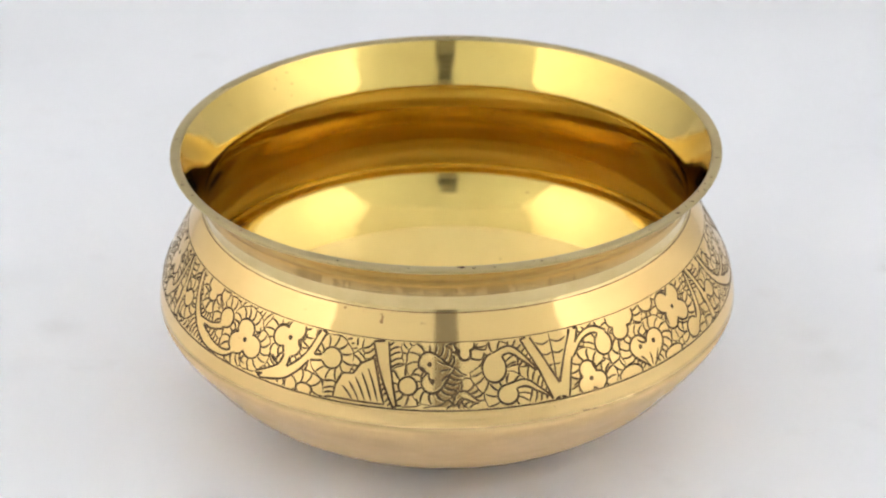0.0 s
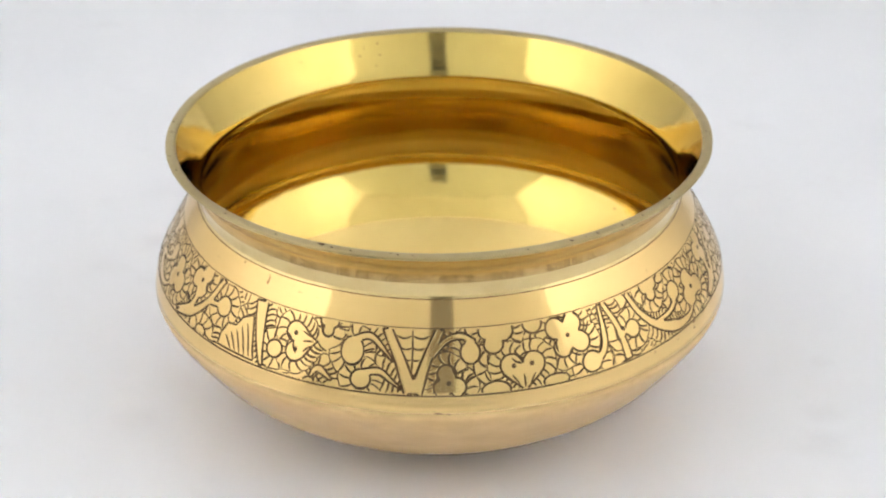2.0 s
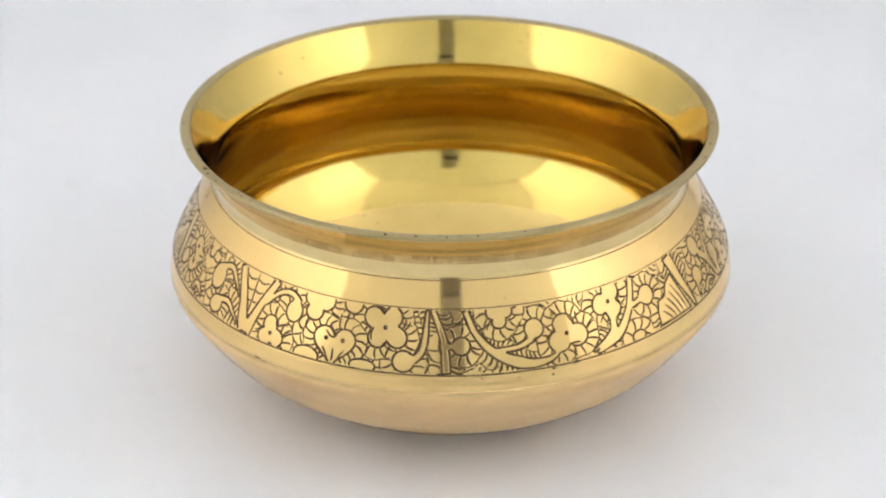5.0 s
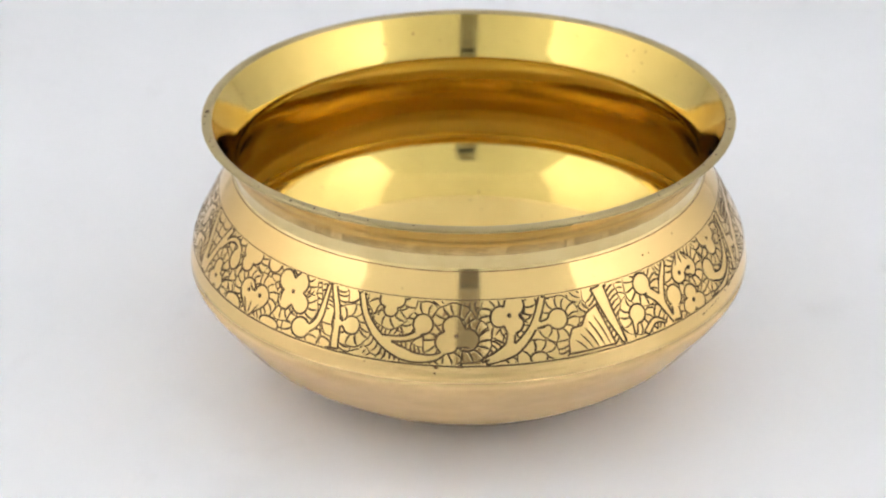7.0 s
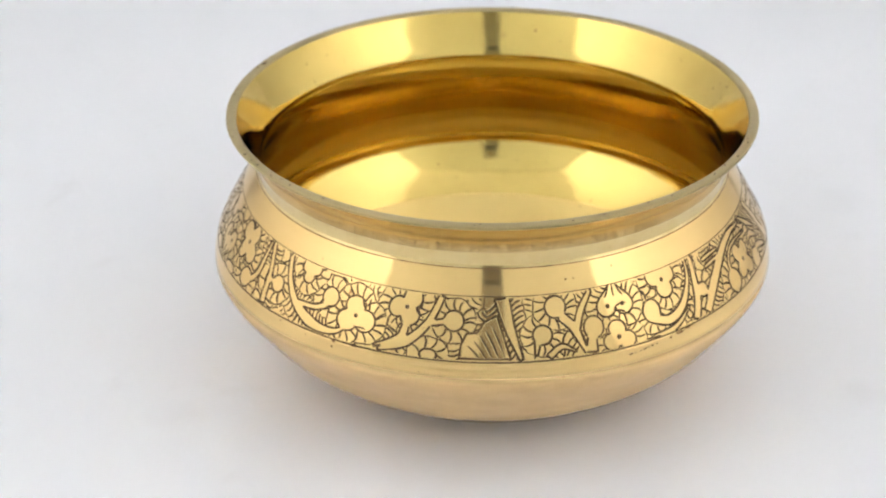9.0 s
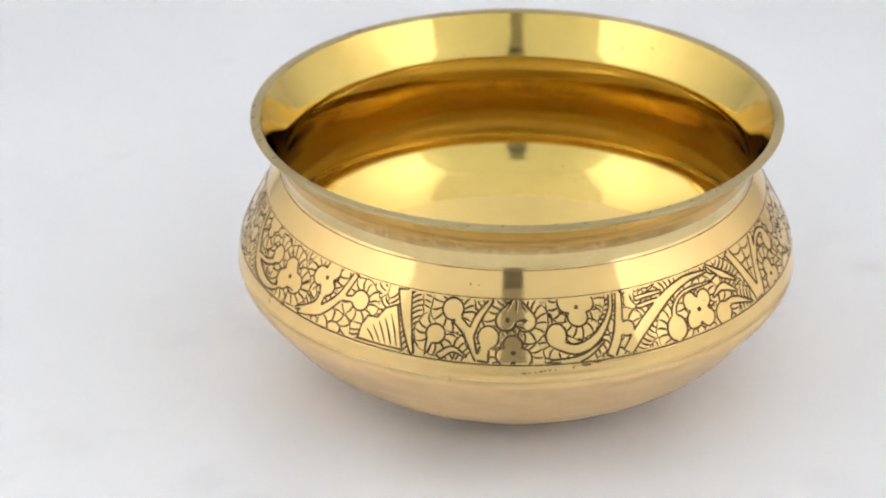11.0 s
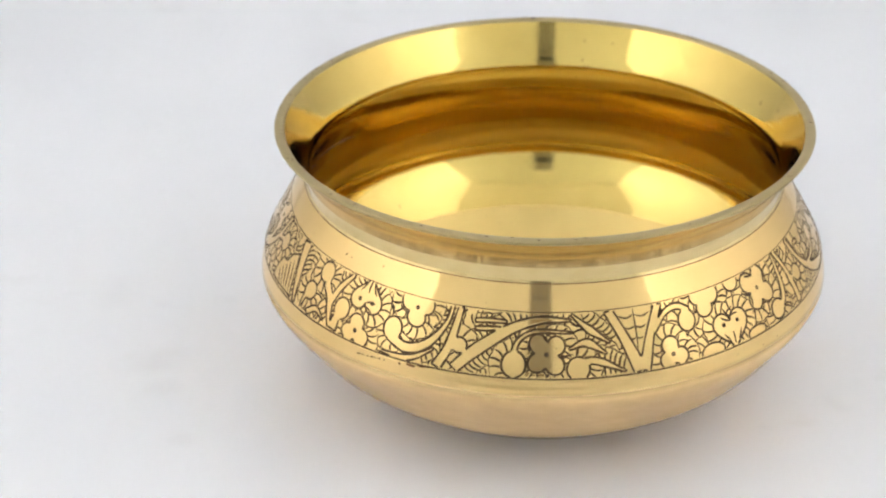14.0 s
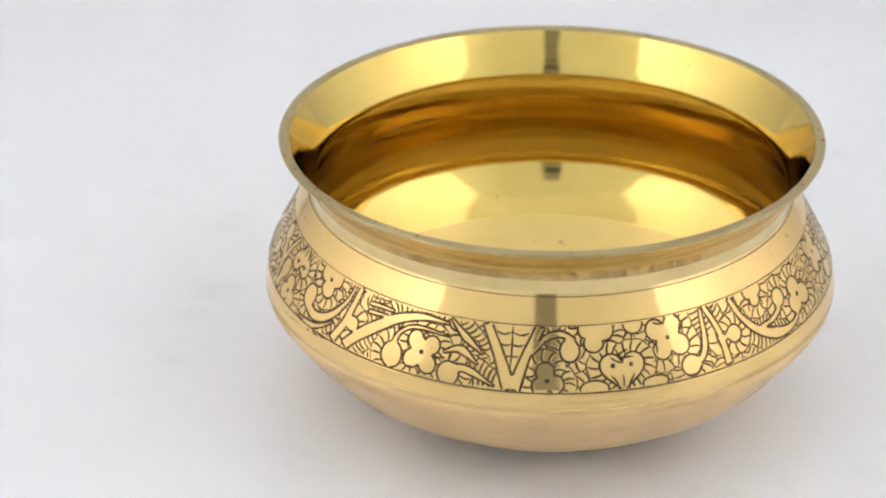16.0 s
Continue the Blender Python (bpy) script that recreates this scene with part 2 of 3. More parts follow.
# the neck's lean in degrees at some heights: nearly upright over the seam, then leaning out to the lip
NECK_LEAN = ((0.0813, -3), (0.0830, 0), (0.0850, 6.5), (0.0865, 18.0), (0.0880, 19.5), (0.0905, 23), (0.0922, 37.5), (0.1002, 41.6))
zs = np.linspace(0.0813, 0.1002, 28)
lean = np.tan(np.radians(np.interp((zs[:-1] + zs[1:]) / 2, *zip(*NECK_LEAN))))
rs = 0.0892 + np.concatenate([[0], np.cumsum(lean * np.diff(zs))])
NECK = [(0.0897, 0.0806), *zip(rs, zs)]
INNER = [(0.0962, 0.1010), (0.0940, 0.0975), (0.0918, 0.0939), (0.0896, 0.0903), (0.0880, 0.0876), (0.0872, 0.0857), (0.0870, 0.0840), (0.0874, 0.0820), (0.0887, 0.0788),
         (0.0908, 0.0750), (0.0938, 0.0700), (0.0980, 0.0625), (0.1014, 0.0560), (0.1032, 0.0510), (0.1041, 0.0460), (0.1040, 0.0420), (0.1025, 0.0372), (0.0990, 0.0318),
         (0.0945, 0.0268), (0.0895, 0.0222), (0.0841, 0.0177), (0.0780, 0.0132), (0.0718, 0.0090), (0.0655, 0.0058), (0.0580, 0.0042), (0.0480, 0.0035),
         (0.030, 0.0030), (0.0, 0.0030)]


def dent(a, r, z):
    return 0.00012 * math.sin(2 * a + 0.4) + 0.00008 * math.sin(5 * a + z * 60)


bowl = tagged(new("brass_bowl"), "polished brass bowl with flared rim and engraved floral band", "bowl")
part("body", lathe(bmesh.new(), spline(BODY, 6), 288, dent), MAT_BRASS, bowl, "polished brass outer wall, satin below with painted-in board reflection")
part("neck", lathe(bmesh.new(), spline(NECK, 2), 288, dent), MAT_NECK, bowl, "duller brass neck under the flared rim")
inner = spline(INNER, 6)
part("inside_wall", lathe(bmesh.new(), [q for q in inner if q[1] > 0.0200], 288, dent), MAT_INSIDE, bowl, "polished brass inside wall and flare")
last = [q for q in inner if q[1] > 0.0200][-1]
part("inside_floor", lathe(bmesh.new(), [last] + [q for q in inner if q[1] <= 0.0200], 288, dent), MAT_FLOOR, bowl, "satin brass floor of the bowl")
LIP = [(0.0988, 0.1002), (0.0996, 0.1004), (0.1000, 0.1010), (0.0998, 0.1016), (0.0992, 0.1018), (0.0975, 0.1019), (0.0968, 0.1018), (0.0964, 0.1015), (0.0962, 0.1010)]


def nicks(a, r, z):
    return dent(a, r, z) + 0.00010 * noise.noise((30 * math.cos(a), 30 * math.sin(a), z * 300))


part("rim", lathe(bmesh.new(), spline(LIP, 2), 432, nicks), MAT_RIM, bowl, "flat worn rim with small nicks")


# ---- the engraved band: solid motifs with cut outlines, and feathered hatching between them ----
CURVE = [q for q in spline(BODY, 6) if 0.030 < q[1]]
BAND_LOW, BAND_HIGH = 0.0521, 0.0724
MM_A, MM_V = 1.745, 23.0
ROUND = 360 * MM_A


def wall_radius(z):
    return float(np.interp(z, [q[1] for q in CURVE], [q[0] for q in CURVE]))


def on_wall(u, w, lift):
    """The place on the outer wall, u mm round the bowl and w mm up the band."""
    z = BAND_LOW + (BAND_HIGH - BAND_LOW) * w / MM_V
    r = wall_radius(z)
    slope = (wall_radius(z + 0.001) - wall_radius(z - 0.001)) / 0.002
    k = lift / math.hypot(1, slope)
    a = radians(u / MM_A)
    rr = r + dent(a, r, z) + k
    return (rr * math.cos(a), rr * math.sin(a), z - slope * k)


def mm(a, v):
    return np.array((a * MM_A, v * MM_V))


BURR = bmesh.new()


def cut(bm, line, width, taper=True, burr=False):
    """One engraved stroke along a line of points in mm, a shallow dark furrow with raised burrs."""
    n = len(line)
    if n < 2:
        return
    line = np.array(line)
    way = np.gradient(line, axis=0)
    way /= np.maximum(np.hypot(way[:, 0], way[:, 1]), 1e-6)[:, None]
    side = np.stack([-way[:, 1], way[:, 0]], 1)
    rows, edges = [], []
    for k in range(n):
        t = min(k, n - 1 - k) / max(n - 1, 1)
        h = width / 2 * (min(1.0, 0.45 + 2.2 * t) if taper else 1.0)
        h *= 1 + 0.35 * noise.noise((line[k][0] * 0.25, line[k][1] * 0.25, 3.0)) - 0.06
        rows.append([bm.verts.new(on_wall(*(line[k] + side[k] * s * h), lift)) for s, lift in ((-1, 2e-5), (0, 6e-5), (1, 2e-5))])
        if burr:
            edges.append([BURR.verts.new(on_wall(*(line[k] - side[k] * (h + s)), lift)) for s, lift in ((-0.02, 0.0), (0.13, 4.5e-5), (0.34, -1e-5))])
    for a, b in zip(rows, rows[1:]):
        bm.faces.new((a[0], b[0], b[1], a[1]))
        bm.faces.new((a[1], b[1], b[2], a[2]))
    for a, b in zip(edges, edges[1:]):
        BURR.faces.new((a[0], a[1], b[1], b[0]))
        BURR.faces.new((a[1], a[2], b[2], b[1]))


class Motif:
    """A closed plain shape in mm with its outline, and the lines cut inside it."""

    def __init__(self, name, outline, inner=(), dots=(), drawn=True):
        out = np.array(outline, float)
        out[:, 1] = np.clip(out[:, 1], 0.35, MM_V - 0.35)
        self.name, self.outline, self.inner, self.dots, self.drawn = name, out, list(inner), list(dots), drawn
        self.mid = out.mean(0)
        self.reach = np.hypot(*(out - self.mid).T).max() + 1.0


MOTIFS = []


def add(*args, **more):
    MOTIFS.append(Motif(*args, **more))


def turned(points, tilt):
    c, s = math.cos(radians(tilt)), math.sin(radians(tilt))
    return np.array(points) @ np.array(((c, s), (-s, c)))


def line_mm(points, step=0.45):
    """A smooth evenly stepped line through points in mm."""
    fine = np.array(spline(points, 12))
    along = np.concatenate([[0], np.cumsum(np.hypot(*np.diff(fine, axis=0).T))])
    s = np.linspace(0, along[-1], max(3, int(along[-1] / step)))
    return np.stack([np.interp(s, along, fine[:, i]) for i in (0, 1)], 1)


def flower(a, v, size, lobes=4, tilt=0.0, dot=True):
    th = np.linspace(0, 2 * math.pi, 90)
    size *= 1.10
    r = size * (0.50 + 0.50 * np.abs(np.cos(lobes * (th - radians(tilt)) / 2)) ** 0.75)
    r *= 1 + 0.07 * np.sin(2 * th + a)
    pts = mm(a, v) + np.stack([r * np.cos(th), r * np.sin(th)], 1)
    add("flower_motif", pts, dots=[mm(a, v)] if dot else [])


def ball(a, v, r, squash=1.0):
    th = np.linspace(0, 2 * math.pi, 40)
    r *= 1.12
    add("bud_motif", mm(a, v) + np.stack([r * np.cos(th), r * squash * np.sin(th)], 1))


def heart(a, v, size, tilt=0.0, lines=3):
    th = np.linspace(0, 2 * math.pi, 80)
    x = 16 * np.sin(th) ** 3
    y = 13 * np.cos(th) - 5 * np.cos(2 * th) - 2 * np.cos(3 * th) - np.cos(4 * th)
    k = size / 28
    put = lambda q: mm(a, v) + turned(np.array(q) * k, tilt)
    inner = [put([(s * 1.5, -1.0), (s * 1.0 + 0.2, -5), (s * 0.55, -10.5)]) for s in (np.linspace(-5.5, 5.5, lines) if lines > 1 else [0])]
    add("heart_motif", put(np.stack([x, y + 2], 1)), [line_mm(i) for i in inner], [put([(-6.5, 5.5)])[0], put([(6.5, 5.5)])[0]])


def stem(path, widths, name="leaf_motif", vein=False):
    mid = line_mm([mm(*q) for q in path], 0.6)
    way = np.gradient(mid, axis=0)
    way /= np.hypot(way[:, 0], way[:, 1])[:, None]
    side = np.stack([-way[:, 1], way[:, 0]], 1)
    w = np.interp(np.linspace(0, 1, len(mid)), np.linspace(0, 1, len(widths)), widths)[:, None] / 2
    add(name, np.concatenate([mid + side * w, (mid - side * w)[::-1]]), [mid[2:-2]] if vein else [])


def web(a, top=0.97, tip=0.28, half=4.0):
    """The hatched wedge between two stems: ribs from the tip and sagging cross lines."""
    p, q, r = mm(a - half, top), mm(a + half, top), mm(a, tip)
    lines = []
    for s in (0.5,):
        lines.append(line_mm([p * (1 - s) + q * s, (p * (1 - s) + q * s) * 0.45 + r * 0.55 + (0.2, 0), r + (0, 1.0)]))
    for k in range(3):
        f = 0.12 + 0.25 * k
        a0, a1 = p * (1 - f) + r * f, q * (1 - f) + r * f
        for s0, s1 in ((0.02, 0.5), (0.5, 0.98)):
            b0, b1 = a0 * (1 - s0) + a1 * s0, a0 * (1 - s1) + a1 * s1
            lines.append(line_mm([b0, (b0 + b1) / 2 - (0, 1.1 * (1 - f)), b1], 0.35))
    add("web_motif", [p, (p + q) / 2, q, (q + r) / 2, r, (p + r) / 2], lines, drawn=False)


def wedge(a):
    """The fan with slanting ribs before a trunk."""
    corners = [(a - 5.2, 0.06), (a - 5.0, 0.26), (a - 4.0, 0.44), (a - 1.8, 0.46), (a - 0.6, 0.62), (a + 2.0, 0.72), (a + 4.6, 0.06)]
    pts = [mm(*c) for c in corners]
    lines = []
    for k in range(5):
        top = mm(a - 3.6 + 1.15 * k, 0.26 + 0.075 * k)
        low = mm(a - 1.4 + 1.2 * k, 0.07 + 0.006 * k)
        lines.append(line_mm([top, (top + low) / 2 + (0.25, 0.1), low]))
    add("fan_motif", np.concatenate([np.linspace(p, q, 8)[:-1] for p, q in zip(pts, pts[1:] + pts[:1])]), lines)


def meadow(a):
    """A wedge between two stems, then a curl, a low flower, a heart and a high petal."""
    stem([(a - 5.3, 0.99), (a - 2.4, 0.55), (a + 0.2, 0.03)], (3.2, 3.6, 4.8), "stem_motif")
    stem([(a + 5.6, 0.99), (a + 2.9, 0.55), (a + 0.8, 0.03)], (3.0, 3.1, 4.2), "stem_motif")
    web(a)
    stem([(a + 4.0, 0.60), (a + 6.6, 0.82), (a + 9.6, 0.88), (a + 12.2, 0.78)], (1.6, 1.8, 2.2, 2.2))
    ball(a + 11.3, 0.64, 3.0, 1.15)
    flower(a + 7.0, 0.20, 5.4, 3, 100)
    ball(a + 15.8, 0.06, 4.2, 0.65)
    heart(a + 21.3, 0.27, 13.5)
    flower(a + 16.4, 0.86, 5.8, 3, 140, False)
    ball(a + 24.3, 0.97, 3.2)
    ball(a + 27.5, 0.07, 4.0, 0.5)


def orchard(a, far=True):
    """A high flower, a branching stem, a great scroll with its flower, and further on a fan before a trunk."""
    flower(a, 0.68, 7.6, 4, 55)
    ball(a + 4.0, 0.20, 3.3)
    stem([(a + 4.6, 0.15), (a + 7.6, 0.40), (a + 8.4, 0.97)], (2.6, 2.4, 1.4), "stem_motif")
    stem([(a + 9.4, 0.99), (a + 11.6, 0.55), (a + 12.2, 0.04)], (2.0, 2.4, 3.0), "stem_motif")
    stem([(a + 11.0, 0.42), (a + 14.0, 0.46)], (1.8, 2.0))
    ball(a + 15.0, 0.45, 2.8)
    stem([(a + 16.0, 0.97), (a + 18.0, 0.62), (a + 21.6, 0.32), (a + 27.0, 0.13), (a + 32.0, 0.13), (a + 35.2, 0.30)], (2.2, 2.4, 3.2, 4.4, 2.6, 0.8), "scroll_motif")
    stem([(a + 22.0, 0.36), (a + 26.0, 0.38), (a + 29.2, 0.48)], (1.6, 2.0, 2.4))
    ball(a + 29.6, 0.62, 3.1)
    flower(a + 22.8, 0.88, 4.4, 3, 270, False)
    flower(a + 36.2, 0.46, 6.8, 3, 100)
    if far:
        flower(a + 46.8, 0.75, 6.2, 3, 60)
        stem([(a + 47.2, 0.55), (a + 46.0, 0.27), (a + 41.0, 0.09)], (2.6, 3.0, 0.6))
        stem([(a + 54.0, 0.98), (a + 51.4, 0.55), (a + 47.2, 0.22), (a + 42.0, 0.05)], (2.4, 2.6, 3.4, 1.4), "stem_motif")
        stem([(a + 51.6, 0.55), (a + 56.0, 0.62)], (1.8, 2.2))
        ball(a + 56.6, 0.62, 3.2)
        ball(a + 52.0, 0.08, 2.6, 0.7)
        wedge(a + 63.2)
        stem([(a + 66.2, 0.98), (a + 67.8, 0.5), (a + 69.8, 0.04)], (5.4, 3.6, 1.4), "stem_motif")


meadow(292.2)
meadow(110.4)
orchard(323.6)
orchard(141.6, far=False)
orchard(192.0)

# a heart lying on its side with a rayed bud, and leaves towards the wedge
ball(264.0, 0.36, 2.7)
heart(269.6, 0.58, 12.0, 100)
stem([(272.6, 0.10), (274.0, 0.25), (277.0, 0.12)], (1.0, 2.6, 1.0))
flower(274.8, 0.92, 3.6, 3, 270, False)
ball(280.4, 0.60, 3.6, 1.2)
stem([(280.0, 0.75), (283.6, 0.84), (286.4, 0.68), (288.6, 0.50)], (2.4, 2.4, 1.8, 0.5))
ball(282.6, 0.20, 3.0)
stem([(282.6, 0.30), (286.0, 0.34), (288.4, 0.22), (290.4, 0.10)], (2.2, 2.4, 1.6, 0.5))

# buds and a forked stem past the other trunk
ball(37.6, 0.40, 3.0)
stem([(36.6, 0.30), (36.2, 0.10)], (2.2, 1.0))
ball(40.6, 0.80, 3.4)
stem([(41.6, 0.66), (44.0, 0.45), (46.0, 0.06)], (3.4, 3.0, 1.2), "stem_motif")
stem([(48.4, 0.98), (45.8, 0.70), (44.4, 0.40)], (1.6, 2.6, 2.4), "stem_motif")
stem([(38.6, 0.06), (41.2, 0.20), (44.0, 0.10)], (2.4, 2.2, 0.6))
ball(48.0, 0.42, 3.2, 1.1)
stem([(47.4, 0.30), (47.0, 0.05)], (3.0, 4.2), "stem_motif")
heart(53.4, 0.79, 12.4, 178, 3)
flower(52.9, 0.20, 5.6, 3, 90)
ball(61.2, 0.44, 3.2, 1.15)
stem([(61.0, 0.32), (65.0, 0.22), (69.2, 0.36), (72.4, 0.70), (73.2, 0.98)], (3.2, 3.6, 3.0, 1.8, 1.4), "scroll_motif")
flower(65.6, 0.84, 6.2, 3, 270)
stem([(60.0, 0.05), (66.0, 0.08), (70.6, 0.30)], (1.0, 2.2, 0.8))
stem([(71.6, 0.04), (73.6, 0.40), (75.0, 0.98)], (3.4, 3.0, 2.2), "stem_motif")
ball(75.6, 0.42, 2.4)
stem([(75.0, 0.06), (78.6, 0.36), (85.0, 0.72), (91.0, 0.88), (97.4, 0.88)], (3.6, 4.4, 3.8, 2.6, 0.8), "scroll_motif")
stem([(78.2, 0.82), (81.0, 0.84), (84.6, 0.84)], (1.4, 1.6, 1.0))
stem([(78.4, 0.70), (81.0, 0.72), (83.8, 0.74)], (1.4, 1.6, 1.0))
ball(86.4, 0.22, 3.6, 1.15)
stem([(86.2, 0.36), (87.2, 0.58), (90.6, 0.72), (98.0, 0.70)], (2.0, 1.4, 1.3, 0.5))
flower(92.6, 0.38, 7.0, 4, 40)
stem([(97.0, 0.46), (100.4, 0.54), (104.2, 0.36)], (0.8, 3.0, 0.6))
ball(98.6, 0.16, 3.4, 1.1)
stem([(98.8, 0.26), (102.4, 0.26), (107.6, 0.07)], (2.4, 2.6, 0.6))
stem([(97.6, 0.96), (101.0, 0.74), (105.0, 0.52)], (0.8, 2.8, 0.8))


def within(points, m, grow=0.0):
    """Which points, in mm, lie inside a motif's outline or within grow of it."""
    d = points - m.mid
    d[:, 0] = (d[:, 0] + ROUND / 2) % ROUND - ROUND / 2
    inside = np.zeros(len(points), bool)
    near = np.hypot(d[:, 0], d[:, 1]) < m.reach + grow
    if not near.any():
        return inside
    q, o = d[near], m.outline - m.mid
    a, b = o, np.roll(o, -1, 0)
    x, y = q[:, :1], q[:, 1:]
    rise = np.where(np.abs(b[:, 1] - a[:, 1]) < 1e-9, 1e-9, b[:, 1] - a[:, 1])
    cross = ((a[:, 1] > y) != (b[:, 1] > y)) & (x < (b[:, 0] - a[:, 0]) * (y - a[:, 1]) / rise + a[:, 0])
    got = cross.sum(1) % 2 == 1
    if grow:
        got |= np.hypot(x - a[:, 0], y - a[:, 1]).min(1) < grow
    inside[near] = got
    return inside


def runs(line, keep):
    """The stretches of a line that are kept."""
    out, now = [], []
    for q, k in zip(line, keep):
        if k:
            now.append(q)
        elif now:
            out.append(now)
            now = []
    return [r for r in out + [now] if len(r) > 1]


def dot_ring(bm, mid, size):
    th = np.linspace(0, 2 * math.pi, 11)
    cut(bm, np.stack([mid[0] + size * np.cos(th), mid[1] + size * np.sin(th)], 1), size * 1.7, False)


band = part("engraved_band", lathe(bmesh.new(), [(wall_radius(BAND_LOW - 0.0002) + 2e-5, BAND_LOW - 0.0002), (wall_radius(BAND_LOW) + 4e-5, BAND_LOW)], 288, dent),
            MAT_PATINA, bowl, "dark incised floral band")
for m in MOTIFS:
    bm = bmesh.new()
    if m.drawn:
        ring = np.concatenate([m.outline, m.outline[:1]])
        steps = np.concatenate([[0], np.cumsum(np.hypot(*np.diff(ring, axis=0).T))])
        s = np.linspace(0, steps[-1], max(8, int(steps[-1] / 0.42)))
        ring = np.stack([np.interp(s, steps, ring[:, i]) for i in (0, 1)], 1)
        hidden = np.zeros(len(ring), bool)
        for o in MOTIFS:
            if o is not m and o.drawn and abs((o.mid[0] - m.mid[0] + ROUND / 2) % ROUND - ROUND / 2) < o.reach + m.reach:
                hidden |= within(ring.copy(), o)
        hidden |= (ring[:, 1] < 0.5) | (ring[:, 1] > MM_V - 0.5)
        for r in runs(ring, ~hidden):
            cut(bm, r, 0.80, False, True)
    for i in m.inner:
        cut(bm, i, 0.68, True, True)
    for d in m.dots:
        dot_ring(bm, d, 0.46)
    if len(bm.verts):
        part(m.name, bm, MAT_PATINA, band)
    else:
        bm.free()

# feathered ribs: they stand out from each motif's edge, up to a scalloped outer line; small cells of strokes fill what is left
RIB = 4.0


def edge_gap(points, motifs):
    """How far points, in mm, lie outside the nearest of these motifs; 0 inside one."""
    best = np.full(len(points), 99.0)
    for m in motifs:
        d = points - m.mid
        d[:, 0] = (d[:, 0] + ROUND / 2) % ROUND - ROUND / 2
        near = np.flatnonzero(np.hypot(d[:, 0], d[:, 1]) < m.reach + RIB + 2)
        if not len(near):
            continue
        o = m.ring - m.mid
        gap = np.hypot(d[near, :1] - o[:, 0], d[near, 1:] - o[:, 1]).min(1)
        gap[within(points[near].copy(), m)] = 0
        best[near] = np.minimum(best[near], gap)
    return best


def even(line, step):
    along = np.concatenate([[0], np.cumsum(np.hypot(*np.diff(line, axis=0).T))])
    s = np.linspace(0, along[-1], max(6, int(along[-1] / step)))
    return np.stack([np.interp(s, along, line[:, i]) for i in (0, 1)], 1)


dice = random.Random(11)
for m in MOTIFS:
    m.ring = even(np.concatenate([m.outline, m.outline[:1]]), 0.5)
ribs, scallops = bmesh.new(), bmesh.new()
done = []
ORDER = {"heart_motif": 0, "flower_motif": 1, "bud_motif": 2, "scroll_motif": 3, "leaf_motif": 4, "stem_motif": 5, "fan_motif": 6}
for m in sorted((m for m in MOTIFS if m.drawn), key=lambda m: (ORDER[m.name], dice.random())):
    ring = even(np.concatenate([m.outline, m.outline[:1]]), 0.25)
    area = np.sum(ring[:-1, 0] * ring[1:, 1] - ring[1:, 0] * ring[:-1, 1])
    way = np.gradient(ring, axis=0)
    way /= np.maximum(np.hypot(way[:, 0], way[:, 1]), 1e-6)[:, None]
    out = np.stack([way[:, 1], -way[:, 0]], 1) * (1 if area > 0 else -1)
    lean, bow = dice.choice((-1, 1)) * dice.uniform(0.25, 0.6), dice.choice((-1, 1)) * dice.uniform(0.3, 0.7)
    at = 0.0
    lines = []
    while at < len(ring) - 1:
        i = int(at)
        t = np.linspace(-0.05, 1.0, 9)[:, None]
        lines.append(ring[i] + out[i] * t * RIB * dice.uniform(0.92, 1.08) + way[i] * (lean * t * RIB * 0.7 + bow * np.sin(t * math.pi)))
        at += dice.uniform(1.55, 2.05) / 0.25
    points = np.concatenate(lines)
    others = [o for o in MOTIFS if o is not m]
    ok = (edge_gap(points, others) > 0.05) & (edge_gap(points, done) > RIB - 0.2) & (points[:, 1] > 0.6) & (points[:, 1] < MM_V - 0.5)
    for j, q in enumerate(lines):
        for r in runs(q, ok[9 * j:9 * j + 9]):
            if len(r) > 2:
                cut(ribs, r, 0.72, True, True)
    # the outer line of the feathers, gently scalloped
    s = np.arange(len(ring)) * 0.25
    far = even(ring + out * (RIB + 0.45 * np.abs(np.sin(s * 1.1)))[:, None], 0.4)
    ok = (edge_gap(far, MOTIFS) > 0.2) & (edge_gap(far, [m]) > RIB - 0.5) & (edge_gap(far, done) > RIB) & (far[:, 1] > 0.6) & (far[:, 1] < MM_V - 0.5)
    ok[1:] &= np.hypot(*np.diff(far, axis=0).T) < 1.2
    for r in runs(far, ok):
        if len(r) > 3:
            cut(scallops, r, 0.50)
    done.append(m)
tagged(part("feather_hatching", ribs, MAT_PATINA, band, "fine dark feathered strokes"), kind="stuff")
tagged(part("feather_outline", scallops, MAT_PATINA, band, "fine dark outlines of the feathers"), kind="stuff")

strokes = []
for i in range(int(ROUND / 6.5)):
    for j in range(4):
        seed = np.array((6.5 * i + (3.2 if j % 2 else 0) + dice.uniform(-1, 1), 3.0 + 6 * j + dice.uniform(-1, 1)))
        spine, bow = dice.uniform(-70, 70), dice.choice((-1, 1)) * dice.uniform(0.08, 0.15)
        for off in np.arange(-2.7, 2.8, 1.8):
            y = np.linspace(-2.6, 2.6, 13)
            strokes.append(seed + turned(np.stack([off + bow * y ** 2, y], 1), spine))
points = np.concatenate(strokes)
gap = edge_gap(points, MOTIFS)
ok = (gap > RIB + 0.5) & (points[:, 1] > 0.6) & (points[:, 1] < MM_V - 0.5)
bm = bmesh.new()
